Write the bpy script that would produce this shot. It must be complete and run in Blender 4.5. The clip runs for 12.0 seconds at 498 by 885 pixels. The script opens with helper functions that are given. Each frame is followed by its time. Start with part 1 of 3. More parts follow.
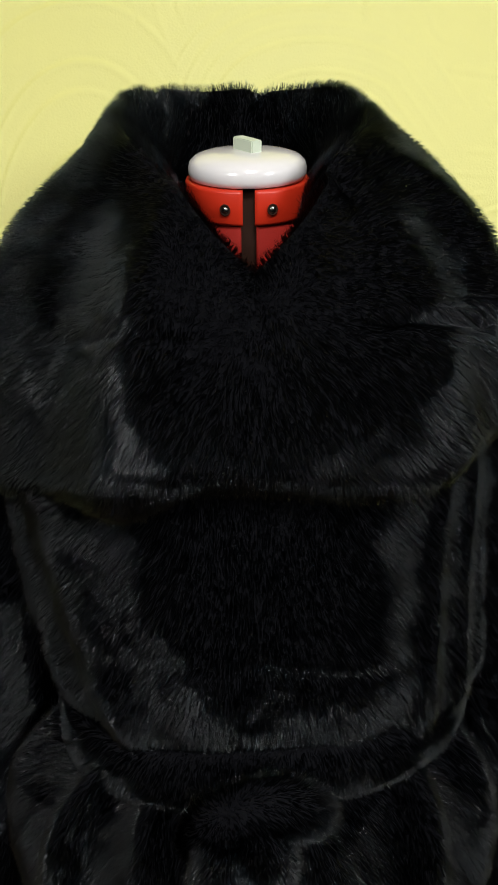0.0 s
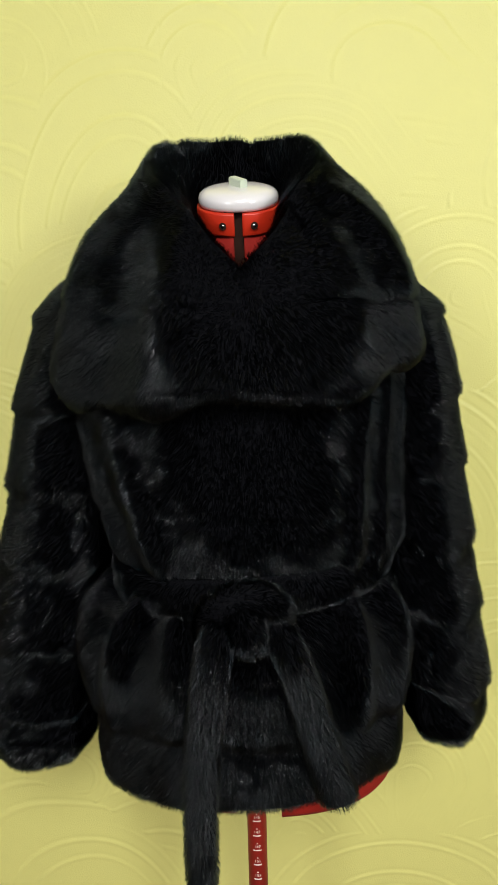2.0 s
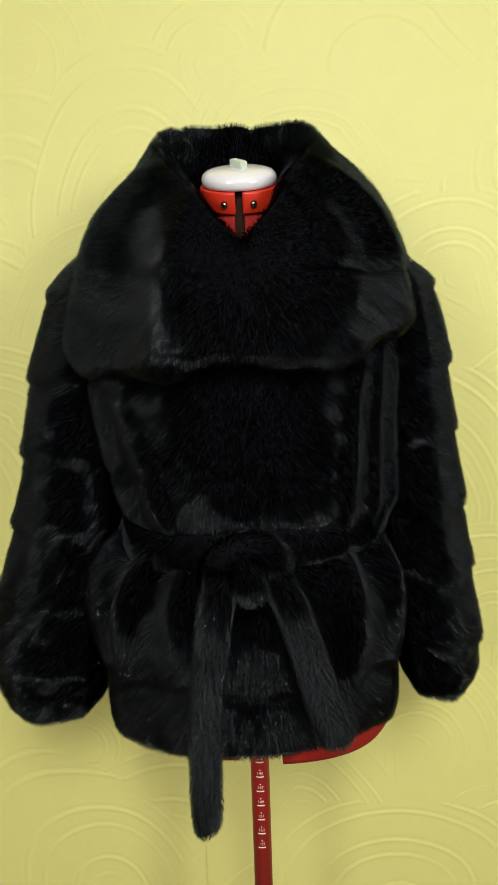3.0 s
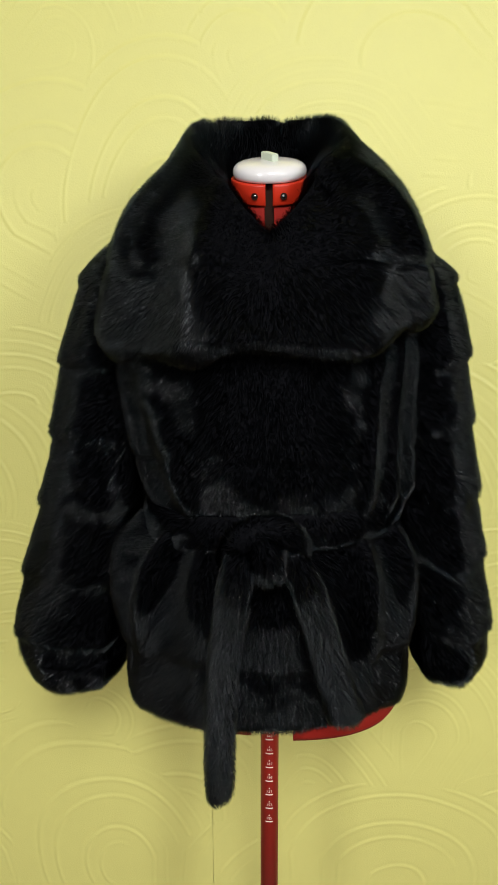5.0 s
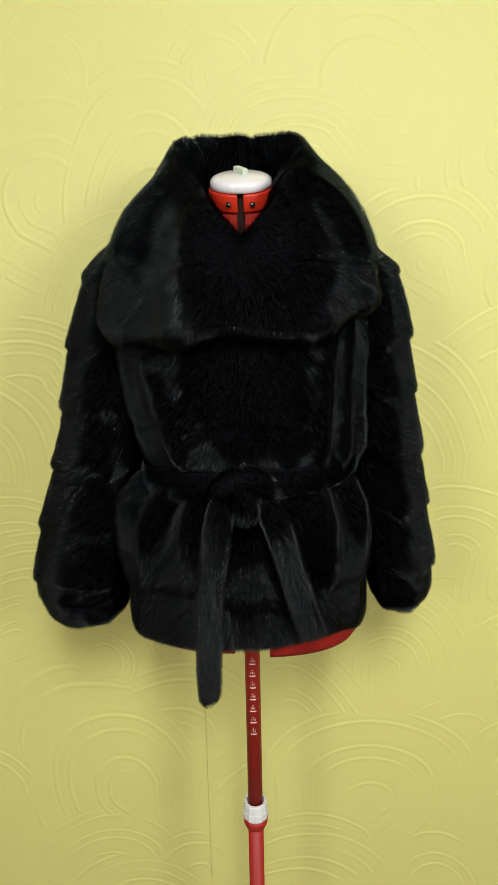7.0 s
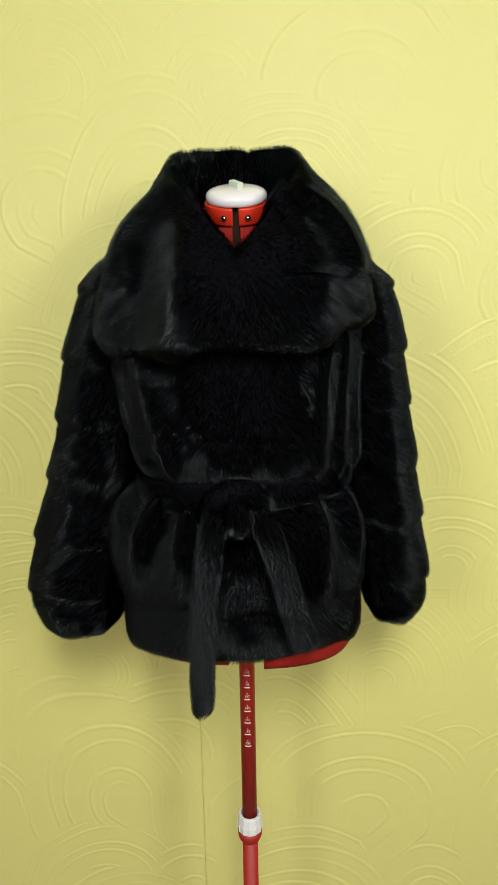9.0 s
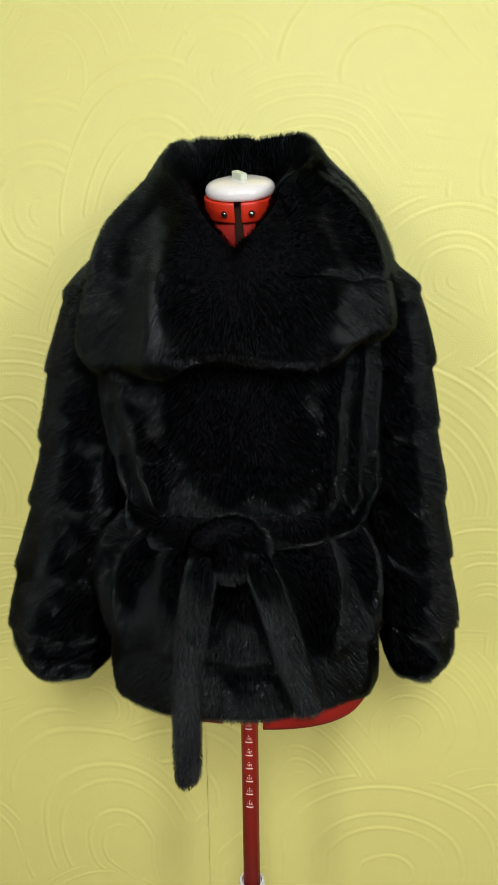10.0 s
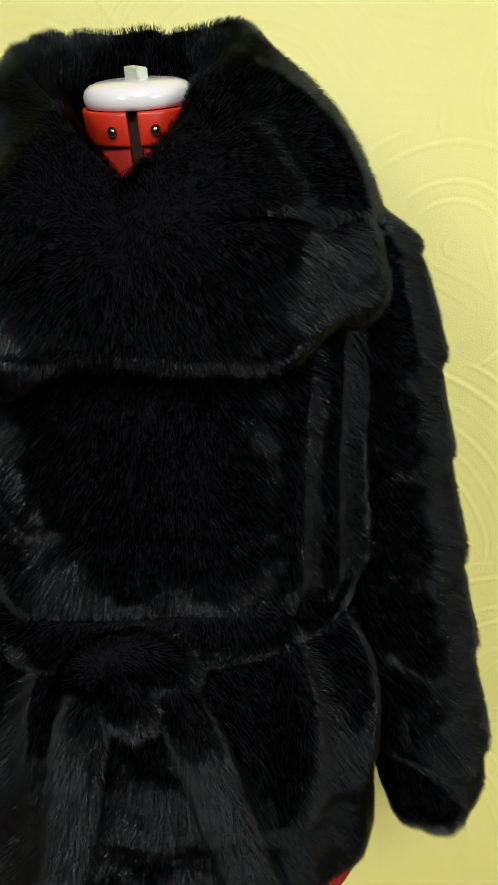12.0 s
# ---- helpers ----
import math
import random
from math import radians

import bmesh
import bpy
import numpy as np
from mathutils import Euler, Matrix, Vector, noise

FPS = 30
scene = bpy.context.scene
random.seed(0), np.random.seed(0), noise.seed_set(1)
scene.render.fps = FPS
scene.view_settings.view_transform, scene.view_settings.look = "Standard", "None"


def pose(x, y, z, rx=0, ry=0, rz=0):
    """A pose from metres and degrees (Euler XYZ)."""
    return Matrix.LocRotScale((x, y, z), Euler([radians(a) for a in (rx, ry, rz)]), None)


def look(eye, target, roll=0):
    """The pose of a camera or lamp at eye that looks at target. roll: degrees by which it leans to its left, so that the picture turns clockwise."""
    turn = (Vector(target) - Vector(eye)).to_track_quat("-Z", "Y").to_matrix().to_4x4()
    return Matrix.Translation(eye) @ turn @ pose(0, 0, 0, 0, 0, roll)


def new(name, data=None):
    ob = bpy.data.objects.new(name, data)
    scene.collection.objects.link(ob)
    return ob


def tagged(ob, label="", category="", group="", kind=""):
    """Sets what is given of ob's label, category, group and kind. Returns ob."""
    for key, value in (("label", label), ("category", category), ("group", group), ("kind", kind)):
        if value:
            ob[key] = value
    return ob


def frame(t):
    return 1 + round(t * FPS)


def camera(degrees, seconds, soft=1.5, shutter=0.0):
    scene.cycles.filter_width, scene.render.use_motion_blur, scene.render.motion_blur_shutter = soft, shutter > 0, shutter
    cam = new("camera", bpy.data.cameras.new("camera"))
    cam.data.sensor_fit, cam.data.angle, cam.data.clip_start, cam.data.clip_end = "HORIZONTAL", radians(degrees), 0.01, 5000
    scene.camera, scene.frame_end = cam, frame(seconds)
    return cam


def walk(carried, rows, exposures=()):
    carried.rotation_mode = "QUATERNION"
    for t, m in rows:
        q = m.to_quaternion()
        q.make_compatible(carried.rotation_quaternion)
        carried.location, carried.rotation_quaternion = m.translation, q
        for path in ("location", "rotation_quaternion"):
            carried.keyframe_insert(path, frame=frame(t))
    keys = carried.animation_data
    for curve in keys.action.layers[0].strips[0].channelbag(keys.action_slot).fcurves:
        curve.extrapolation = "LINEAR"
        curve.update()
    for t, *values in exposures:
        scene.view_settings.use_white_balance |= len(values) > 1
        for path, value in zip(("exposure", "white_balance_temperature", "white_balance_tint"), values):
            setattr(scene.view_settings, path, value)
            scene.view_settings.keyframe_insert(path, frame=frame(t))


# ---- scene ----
cam = camera(42.0, 12.0, soft=1.2)
PATH = [
    (0, (-0.011, -0.49, 1.488), (0.016, 1.47, 1.093), -0.9),
    (0.5, (0.009, -0.531, 1.482), (-0.033, 1.435, 1.117), -1.9),
    (1, (0.007, -0.599, 1.487), (-0.023, 1.364, 1.102), -1.1),
    (1.5, (0.01, -0.676, 1.478), (-0.031, 1.286, 1.092), -1.2),
    (2, (0.018, -0.726, 1.462), (-0.023, 1.238, 1.087), -1.5),
    (2.5, (0.025, -0.76, 1.434), (-0.045, 1.208, 1.085), -2.2),
    (4.5, (0.022, -0.786, 1.418), (-0.021, 1.174, 1.023), 0.3),
    (5, (0.016, -0.798, 1.425), (-0.089, 1.162, 1.038), -0.2),
    (5.5, (0.008, -0.856, 1.428), (-0.034, 1.107, 1.047), -1.3),
    (6, (0.019, -0.905, 1.435), (-0.025, 1.046, 0.999), -1.2),
    (6.5, (0.03, -0.946, 1.43), (-0.015, 1.01, 1.013), -0.5),
    (7, (0.038, -0.952, 1.434), (-0.035, 0.998, 0.997), -1.2),
    (9, (0.046, -0.954, 1.439), (-0.027, 1.002, 1.027), -1.0),
    (9.5, (0.07, -0.879, 1.441), (-0.056, 1.073, 1.022), -0.6),
    (10, (0.095, -0.831, 1.444), (-0.113, 1.118, 1.044), -0.8),
    (10.5, (0.109, -0.796, 1.443), (-0.145, 1.141, 1.015), -1.1),
    (11, (0.117, -0.752, 1.441), (-0.147, 1.183, 1.008), -2.5),
    (11.5, (0.108, -0.645, 1.431), (-0.007, 1.312, 1.03), -1.3),
    (12, (0.1, -0.54, 1.421), (0.014, 1.418, 1.023), -2.1),
]
walk(cam, [(t, look(eye, target, roll)) for t, eye, target, roll in PATH])

# ---- light and exposure ----
world = bpy.data.worlds.new("room_world")
world.use_nodes = True
scene.world = world
world.node_tree.nodes["Background"].inputs[0].default_value = (0.9, 0.95, 1.0, 1)
world.node_tree.nodes["Background"].inputs[1].default_value = 0.02


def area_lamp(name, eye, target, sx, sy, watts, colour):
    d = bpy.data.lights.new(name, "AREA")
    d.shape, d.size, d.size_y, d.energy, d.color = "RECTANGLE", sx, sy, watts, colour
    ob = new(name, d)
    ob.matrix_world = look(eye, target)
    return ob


# Unseen area lights, added and placed to suit fur sheen and wall shadows.
area_lamp("unseen_light_left", (-1.45, -2.95, 2.10), (-0.1, 0.2, 1.1), 0.7, 0.7, 29, (0.98, 1.0, 1.01))
area_lamp("unseen_light_right", (1.75, -2.25, 2.05), (0.1, 0.2, 1.1), 0.6, 0.7, 34, (0.96, 1.0, 1.03))
area_lamp("unseen_light_top", (0.2, -1.85, 2.52), (0.2, -1.5, 0.9), 0.5, 0.9, 54, (0.98, 1.0, 1.0))


# ---- materials ----
def material(name, base, rough=0.5, metal=0.0, vary=0.0, scale=20.0, bump=0.0, bump_scale=200.0, coat=0.0, spec=0.5, dark=None):
    """A principled surface with mottling at two scales and fine relief."""
    m = bpy.data.materials.new(name)
    m.use_nodes = True
    t = m.node_tree
    b = t.nodes["Principled BSDF"]
    b.inputs["Base Color"].default_value = (*base, 1)
    b.inputs["Roughness"].default_value = rough
    b.inputs["Metallic"].default_value = metal
    b.inputs["Coat Weight"].default_value = coat
    b.inputs["Specular IOR Level"].default_value = spec
    pos = t.nodes.new("ShaderNodeTexCoord")
    if vary:
        big, fine = t.nodes.new("ShaderNodeTexNoise"), t.nodes.new("ShaderNodeTexNoise")
        big.inputs["Scale"].default_value, fine.inputs["Scale"].default_value = scale, scale * 14
        big.inputs["Detail"].default_value, fine.inputs["Detail"].default_value = 4, 3
        add = t.nodes.new("ShaderNodeMath")
        add.operation = "MULTIPLY_ADD"
        add.inputs[1].default_value = 0.45
        mix = t.nodes.new("ShaderNodeMix")
        mix.data_type = "RGBA"
        low = dark or tuple(c * (1 - vary) for c in base)
        high = tuple(min(1, c * (1 + vary * 0.6)) for c in base)
        mix.inputs["A"].default_value, mix.inputs["B"].default_value = (*low, 1), (*high, 1)
        t.links.new(pos.outputs["Object"], big.inputs["Vector"])
        t.links.new(pos.outputs["Object"], fine.inputs["Vector"])
        t.links.new(fine.outputs["Fac"], add.inputs[0])
        half = t.nodes.new("ShaderNodeMath")
        half.operation = "MULTIPLY"
        half.inputs[1].default_value = 0.55
        t.links.new(big.outputs["Fac"], half.inputs[0])
        t.links.new(half.outputs[0], add.inputs[2])
        t.links.new(add.outputs[0], mix.inputs["Factor"])
        t.links.new(mix.outputs["Result"], b.inputs["Base Color"])
        rr = t.nodes.new("ShaderNodeMapRange")
        rr.inputs["To Min"].default_value, rr.inputs["To Max"].default_value = rough * 0.85, min(1, rough * 1.15)
        t.links.new(add.outputs[0], rr.inputs["Value"])
        t.links.new(rr.outputs["Result"], b.inputs["Roughness"])
    if bump:
        n, bp = t.nodes.new("ShaderNodeTexNoise"), t.nodes.new("ShaderNodeBump")
        n.inputs["Scale"].default_value, n.inputs["Detail"].default_value = bump_scale, 4
        bp.inputs["Strength"].default_value, bp.inputs["Distance"].default_value = bump, 0.001
        t.links.new(pos.outputs["Object"], n.inputs["Vector"])
        t.links.new(n.outputs["Fac"], bp.inputs["Height"])
        t.links.new(bp.outputs["Normal"], b.inputs["Normal"])
    return m


def hair_material(name, colour, rough, radial):
    m = bpy.data.materials.new(name)
    m.use_nodes = True
    t = m.node_tree
    t.nodes.remove(t.nodes["Principled BSDF"])
    h = t.nodes.new("ShaderNodeBsdfHairPrincipled")
    h.model, h.parametrization = "CHIANG", "COLOR"
    h.inputs["Color"].default_value = (*colour, 1)
    h.inputs["Roughness"].default_value = rough
    h.inputs["Radial Roughness"].default_value = radial
    h.inputs["Random Roughness"].default_value = 0.25
    h.inputs["IOR"].default_value = 1.32
    t.links.new(h.outputs[0], t.nodes["Material Output"].inputs["Surface"])
    return m


WALLPAPER = material("yellow_vinyl_wallpaper", (0.715, 0.665, 0.215), 0.48, vary=0.05, scale=3.0, bump=0.35, bump_scale=420, spec=0.45)
# Colours of unseen surfaces, darkened to cut bounce light.
UNSEEN_WALL = material("unseen_wall_dark", (0.12, 0.115, 0.105), 0.85, vary=0.06, scale=4.0, bump=0.2, bump_scale=120)
CEILING = material("unseen_ceiling_grey", (0.45, 0.45, 0.44), 0.85, vary=0.04, scale=3.0, bump=0.15, bump_scale=150)
UNSEEN_FLOOR = material("unseen_floor_brown", (0.20, 0.135, 0.08), 0.45, vary=0.25, scale=9.0, bump=0.1)
PELT = material("black_underfur", (0.002, 0.002, 0.003), 0.9, vary=0.2, scale=60, bump=0.4, bump_scale=600, spec=0.1)
FUR = hair_material("black_mink_fur", (0.0006, 0.0011, 0.0015), 0.055, 0.16)
RED_PLASTIC = material("red_plastic", (0.55, 0.026, 0.008), 0.38, vary=0.08, scale=30, bump=0.05)
RED_CLOTH = material("red_covered_shell", (0.28, 0.014, 0.009), 0.75, vary=0.12, scale=60, bump=0.3, bump_scale=900, spec=0.15)
RED_METAL = material("red_lacquered_metal", (0.34, 0.016, 0.010), 0.5, vary=0.08, scale=25, spec=0.35)
WHITE_PLASTIC = material("white_gloss_plastic", (0.72, 0.68, 0.67), 0.16, vary=0.03, scale=15, coat=0.5)
GREEN_WHITE = material("pale_green_plastic", (0.60, 0.66, 0.52), 0.4, vary=0.06, scale=30)
NYLON = material("white_nylon", (0.74, 0.73, 0.70), 0.45, vary=0.06, scale=40)
DARK_CORE = material("dark_brown_core", (0.030, 0.012, 0.007), 0.85, vary=0.2, scale=40, spec=0.15)
STEEL = material("bright_steel", (0.62, 0.60, 0.58), 0.22, metal=1.0, vary=0.1, scale=60)
PRINT = material("pale_print", (0.74, 0.62, 0.52), 0.6, vary=0.06, scale=100)


# ---- helpers of the scene ----
def empty(name, at, label, category, group=""):
    ob = new(name)
    ob.location = at
    ob.empty_display_size = 0.05
    return tagged(ob, label, category, group)


def part(name, data, mat, parent=None, label=""):
    """Links a bmesh or a finished mesh as one object under its thing; the coordinates are the world's."""
    if isinstance(data, bmesh.types.BMesh):
        me = bpy.data.meshes.new(name)
        data.to_mesh(me)
        data.free()
    else:
        me = data
    me.materials.append(mat)
    ob = new(name, me)
    if parent:
        ob.parent = parent
        ob.matrix_parent_inverse = Matrix.Translation(-parent.location)
    return tagged(ob, label)


def sheet(name, P, closed=False, caps=False):
    """A smooth quad mesh over a grid of points P[i, j]; closed joins the last i to the first; caps closes both ends of j."""
    nu, nv = P.shape[:2]
    i = np.arange(nu if closed else nu - 1)
    j = np.arange(nv - 1)
    I, J = np.meshgrid(i, j, indexing="ij")
    K = (I + 1) % nu
    quads = np.stack([I * nv + J, I * nv + J + 1, K * nv + J + 1, K * nv + J], -1).reshape(-1, 4)
    faces = quads.tolist()
    if caps:
        faces.append([k * nv for k in range(nu)])
        faces.append([k * nv + nv - 1 for k in range(nu)][::-1])
    me = bpy.data.meshes.new(name)
    me.from_pydata(P.reshape(-1, 3).tolist(), [], faces)
    me.polygons.foreach_set("use_smooth", [True] * len(me.polygons))
    me.update()
    return me


def curve(table, at):
    """Smooth values from a short table of (position, value), by a Catmull-Rom spline."""
    x = np.array([r[0] for r in table], float)
    y = np.array([r[1] for r in table], float)
    if x[0] > x[-1]:
        x, y = x[::-1], y[::-1]
    m = np.gradient(y, x)
    at = np.clip(at, x[0], x[-1])
    k = np.clip(np.searchsorted(x, at) - 1, 0, len(x) - 2)
    h = x[k + 1] - x[k]
    s = (at - x[k]) / h
    return ((1 + 2 * s) * (1 - s) ** 2 * y[k] + s * (1 - s) ** 2 * h * m[k]
            + s * s * (3 - 2 * s) * y[k + 1] + s * s * (s - 1) * h * m[k + 1])


def normals(P, closed):
    du = (np.roll(P, -1, 0) - np.roll(P, 1, 0)) if closed else np.gradient(P, axis=0)
    dv = np.gradient(P, axis=1)
    n = np.cross(dv, du)
    return n / np.maximum(np.linalg.norm(n, axis=2, keepdims=True), 1e-9), dv / np.maximum(np.linalg.norm(dv, axis=2, keepdims=True), 1e-9)


def wobble(p, size):
    """Smooth three-way noise of about that size, for the lie of the fur."""
    k = 2 * math.pi / size
    a, b, c = p[:, 0] * k, p[:, 1] * k, p[:, 2] * k
    return np.stack([np.sin(a + 1.3 * np.sin(0.7 * c + 0.4 * b)) * np.cos(0.8 * c + 1.1),
                     np.sin(b * 0.9 + 1.7 * np.sin(0.6 * a)) * np.cos(0.7 * a + c * 0.5),
                     np.sin(c * 1.1 + 1.5 * np.sin(0.8 * a + 2.0)) * np.cos(0.9 * b + 0.3)], 1)


FUR_DENSITY = 78.0  # hairs on a square centimetre of the front
rng = np.random.default_rng(7)


def fur(owner, P, closed, length=0.0068, lift=1.10, dense=1.0, radius=0.00015, across=None, pressed=0.36, sheen_press=None, pelts=None, label="dense short black guard hairs"):
    """Hair strands over the sheet P, lying along its j direction; its lie is pressed or raised in places to shape in
    sheen and dark, pelts sets the nap of each pelt.
    """
    N, D = normals(P, closed)
    nu, nv = P.shape[:2]
    iu = np.arange(nu if closed else nu - 1)
    A = P[iu][:, :-1]
    B = P[(iu + 1) % nu][:, :-1]
    C = P[iu][:, 1:]
    area = np.linalg.norm(np.cross(B - A, C - A), axis=2)
    face = N[iu][:, :-1, 1]
    weight = area * np.where(face < 0.25, 1.0, 0.3)
    count = int(weight.sum() * 1e4 * FUR_DENSITY * dense)
    pick = rng.choice(weight.size, count, p=(weight / weight.sum()).ravel())
    i, j = iu[pick // weight.shape[1]], pick % weight.shape[1]
    u, v = rng.random((count, 1)), rng.random((count, 1))
    k = (i + 1) % nu

    def blend(F):
        return (F[i, j] * (1 - u) + F[k, j] * u) * (1 - v) + (F[i, j + 1] * (1 - u) + F[k, j + 1] * u) * v
    root, n = blend(P), blend(N)
    n /= np.maximum(np.linalg.norm(n, axis=1, keepdims=True), 1e-9)
    f = blend(D)
    if across is not None:
        # pelts laid crosswise: the hair runs round the form, away from the middle, and a little down
        U = (np.roll(P, -1, 0) - np.roll(P, 1, 0)) if closed else np.gradient(P, axis=0)
        U = U / np.maximum(np.linalg.norm(U, axis=2, keepdims=True), 1e-9) * np.asarray(across).reshape(P.shape[0], -1, 1)
        f = f + blend(U)
    f = f + 0.16 * wobble(root, 0.13) + 0.10 * wobble(root + 5.0, 0.037) + 0.10 * wobble(root + 9.0, 0.008) + rng.normal(0, 0.09, (count, 3))
    f -= n * (f * n).sum(1, keepdims=True)
    f /= np.maximum(np.linalg.norm(f, axis=1, keepdims=True), 1e-9)
    cell = np.floor((root + 0.004 * wobble(root, 0.019)) / 0.0029)
    chance = [np.modf(np.abs(np.sin(cell @ np.array(w)) * 43758.5453))[0][:, None] for w in ((12.9898, 78.233, 37.719), (39.346, 11.135, 83.155), (73.156, 52.235, 9.151))]
    f = f + 0.30 * (np.hstack(chance) - 0.5)
    f -= n * (f * n).sum(1, keepdims=True)
    f /= np.maximum(np.linalg.norm(f, axis=1, keepdims=True), 1e-9)
    L = length * (0.6 + 0.55 * rng.random((count, 1)))
    # plush fur stands well up and leans over; it is pressed flatter in patches
    patch = wobble(root + 7.0, 0.105)[:, 1:2] + 0.8 * wobble(root + 2.0, 0.047)[:, :1] + 0.3 * wobble(root + 4.0, 0.019)[:, 2:3]
    up = lift * (1 - pressed * np.clip(patch, -0.8, 1.2)) * (0.72 + 0.56 * chance[2]) * (0.9 + 0.2 * rng.random((count, 1)))
    # Hair lie set by place, to put highlights and dark areas into the fur.
    if sheen_press is not None:
        up = up * np.clip(1 - sheen_press(root)[:, None], 0.12, 1.5)
    if pelts is not None:
        # every single pelt was sewn in with its own nap
        strip, column = pelts(root)
        up = up * (0.70 + 0.52 * np.modf(np.abs(np.sin(strip * 12.9898 + np.floor(column + 0.37 * strip + 0.3 * wobble(root + 3.0, 0.06)[:, 0]) * 78.233 + 3.1) * 43758.5453))[0][:, None])
    away = 1 / np.sqrt(1 + up * up)
    pts = np.empty((count, 4, 3), np.float32)
    for s, q in enumerate((0.0, 0.33, 0.68, 1.0)):
        pts[:, s] = root + away * L * q * (f * (0.75 + 0.30 * q) + n * up * (1.2 - 0.2 * q))
    hc = bpy.data.hair_curves.new("fur")
    hc.add_curves([4] * count)
    hc.attributes["position"].data.foreach_set("vector", pts.ravel())
    rad = np.tile(np.array([1.0, 0.95, 0.7, 0.12], np.float32) * radius, count) * np.repeat(0.6 + 1.2 * rng.random(count) ** 3, 4).astype(np.float32)
    at = hc.attributes.get("radius") or hc.attributes.new("radius", "FLOAT", "POINT")
    at.data.foreach_set("value", rad)
    return tagged(part("fur", hc, FUR, owner, label), kind="stuff")


def box(name, lo, hi, mat, parent=None, label="", bevel=0.0):
    bm = bmesh.new()
    bmesh.ops.create_cube(bm, size=1)
    for v in bm.verts:
        v.co = Vector([lo[a] + (v.co[a] + 0.5) * (hi[a] - lo[a]) for a in range(3)])
    if bevel:
        bmesh.ops.bevel(bm, geom=bm.edges[:], offset=bevel, segments=3, affect="EDGES", profile=0.6)
    return part(name, bm, mat, parent, label)


def turned(name, profile, mat, parent=None, label="", n=48, axis=(0, 0), m=None, sx=1.0, sy=1.0, sharp=False):
    """A body of revolution about an upright axis from (radius, height) rows; m turns it into place."""
    a = np.linspace(0, 2 * math.pi, n, endpoint=False)
    r = np.array([p[0] for p in profile])
    z = np.array([p[1] for p in profile])
    P = np.stack([axis[0] + sx * np.cos(a)[:, None] * r, axis[1] + sy * np.sin(a)[:, None] * r, np.broadcast_to(z, (n, len(z)))], -1)
    P = P[::-1]
    me = sheet(name, P, closed=True, caps=True)
    if sharp:
        me.polygons.foreach_set("use_smooth", [False] * len(me.polygons))
    if m is not None:
        me.transform(m)
    return part(name, me, mat, parent, label)


# ---- the room ----
WALL_Y = 0.253
SEAM_X = -0.111


def swirl_relief(X, Z):
    """The raised strokes of the wallpaper: tilted shells of nested arcs with long legs, the lower shells lying over the upper ones."""
    r = np.random.default_rng(33)
    out = np.zeros(X.shape)
    wx = 0.014 * np.sin(X * 8 + 2 * np.sin(Z * 5)) + 0.002 * np.sin(Z * 27 + X * 12)
    wz = 0.014 * np.sin(Z * 7 + 2 * np.sin(X * 6)) + 0.002 * np.sin(X * 25 - Z * 14)
    k = 0
    for gz in range(11, -2, -1):
        for gx in range(-4, 5):
            k += 1
            cx = gx * 0.27 + 0.135 * (gz % 2) + r.uniform(-0.06, 0.06)
            cz = gz * 0.18 + r.uniform(-0.05, 0.05)
            tilt, size = r.uniform(-1.2, 1.2), r.uniform(0.10, 0.25)
            pitch, flat = r.uniform(0.015, 0.032), r.uniform(0.7, 1.35)
            c, s = math.cos(tilt), math.sin(tilt)
            a, b = X + wx - cx, Z + wz - cz
            p, q = a * c + b * s, (-a * s + b * c) / flat
            leg = np.maximum(-q, 0)
            d = np.where(q > 0, np.hypot(p, q), np.abs(p) * (1 + 1.1 * leg) + 0.35 * leg)
            ang = np.arctan2(q, p)
            rings = d / pitch + 0.35 * np.sin(ang + k) + 0.15 * np.sin(2 * ang + 3 * k)
            idx = np.floor(rings)
            saw = rings - idx
            # each stroke has its own reach and fades out at its ends
            reach = 0.75 + 0.75 * np.sin(idx * 2.4 + k)
            keep = np.clip(reach + 0.7 * np.sin(ang * 1.1 + idx * 1.9 + k), 0, 1) * np.clip((d / pitch - 0.7) / 0.5, 0, 1)
            keep = keep * np.clip(1 - leg / (0.55 * size), 0, 1)
            ridge = np.exp(-((saw - 0.5) / 0.10) ** 2) - 0.6 * np.exp(-((saw - 0.70) / 0.10) ** 2)
            inside = (d < size * (1 + 0.12 * np.sin(3 * ang + k))) & (leg < 0.55 * size)
            out = np.where(inside, ridge * keep, out)
    return out


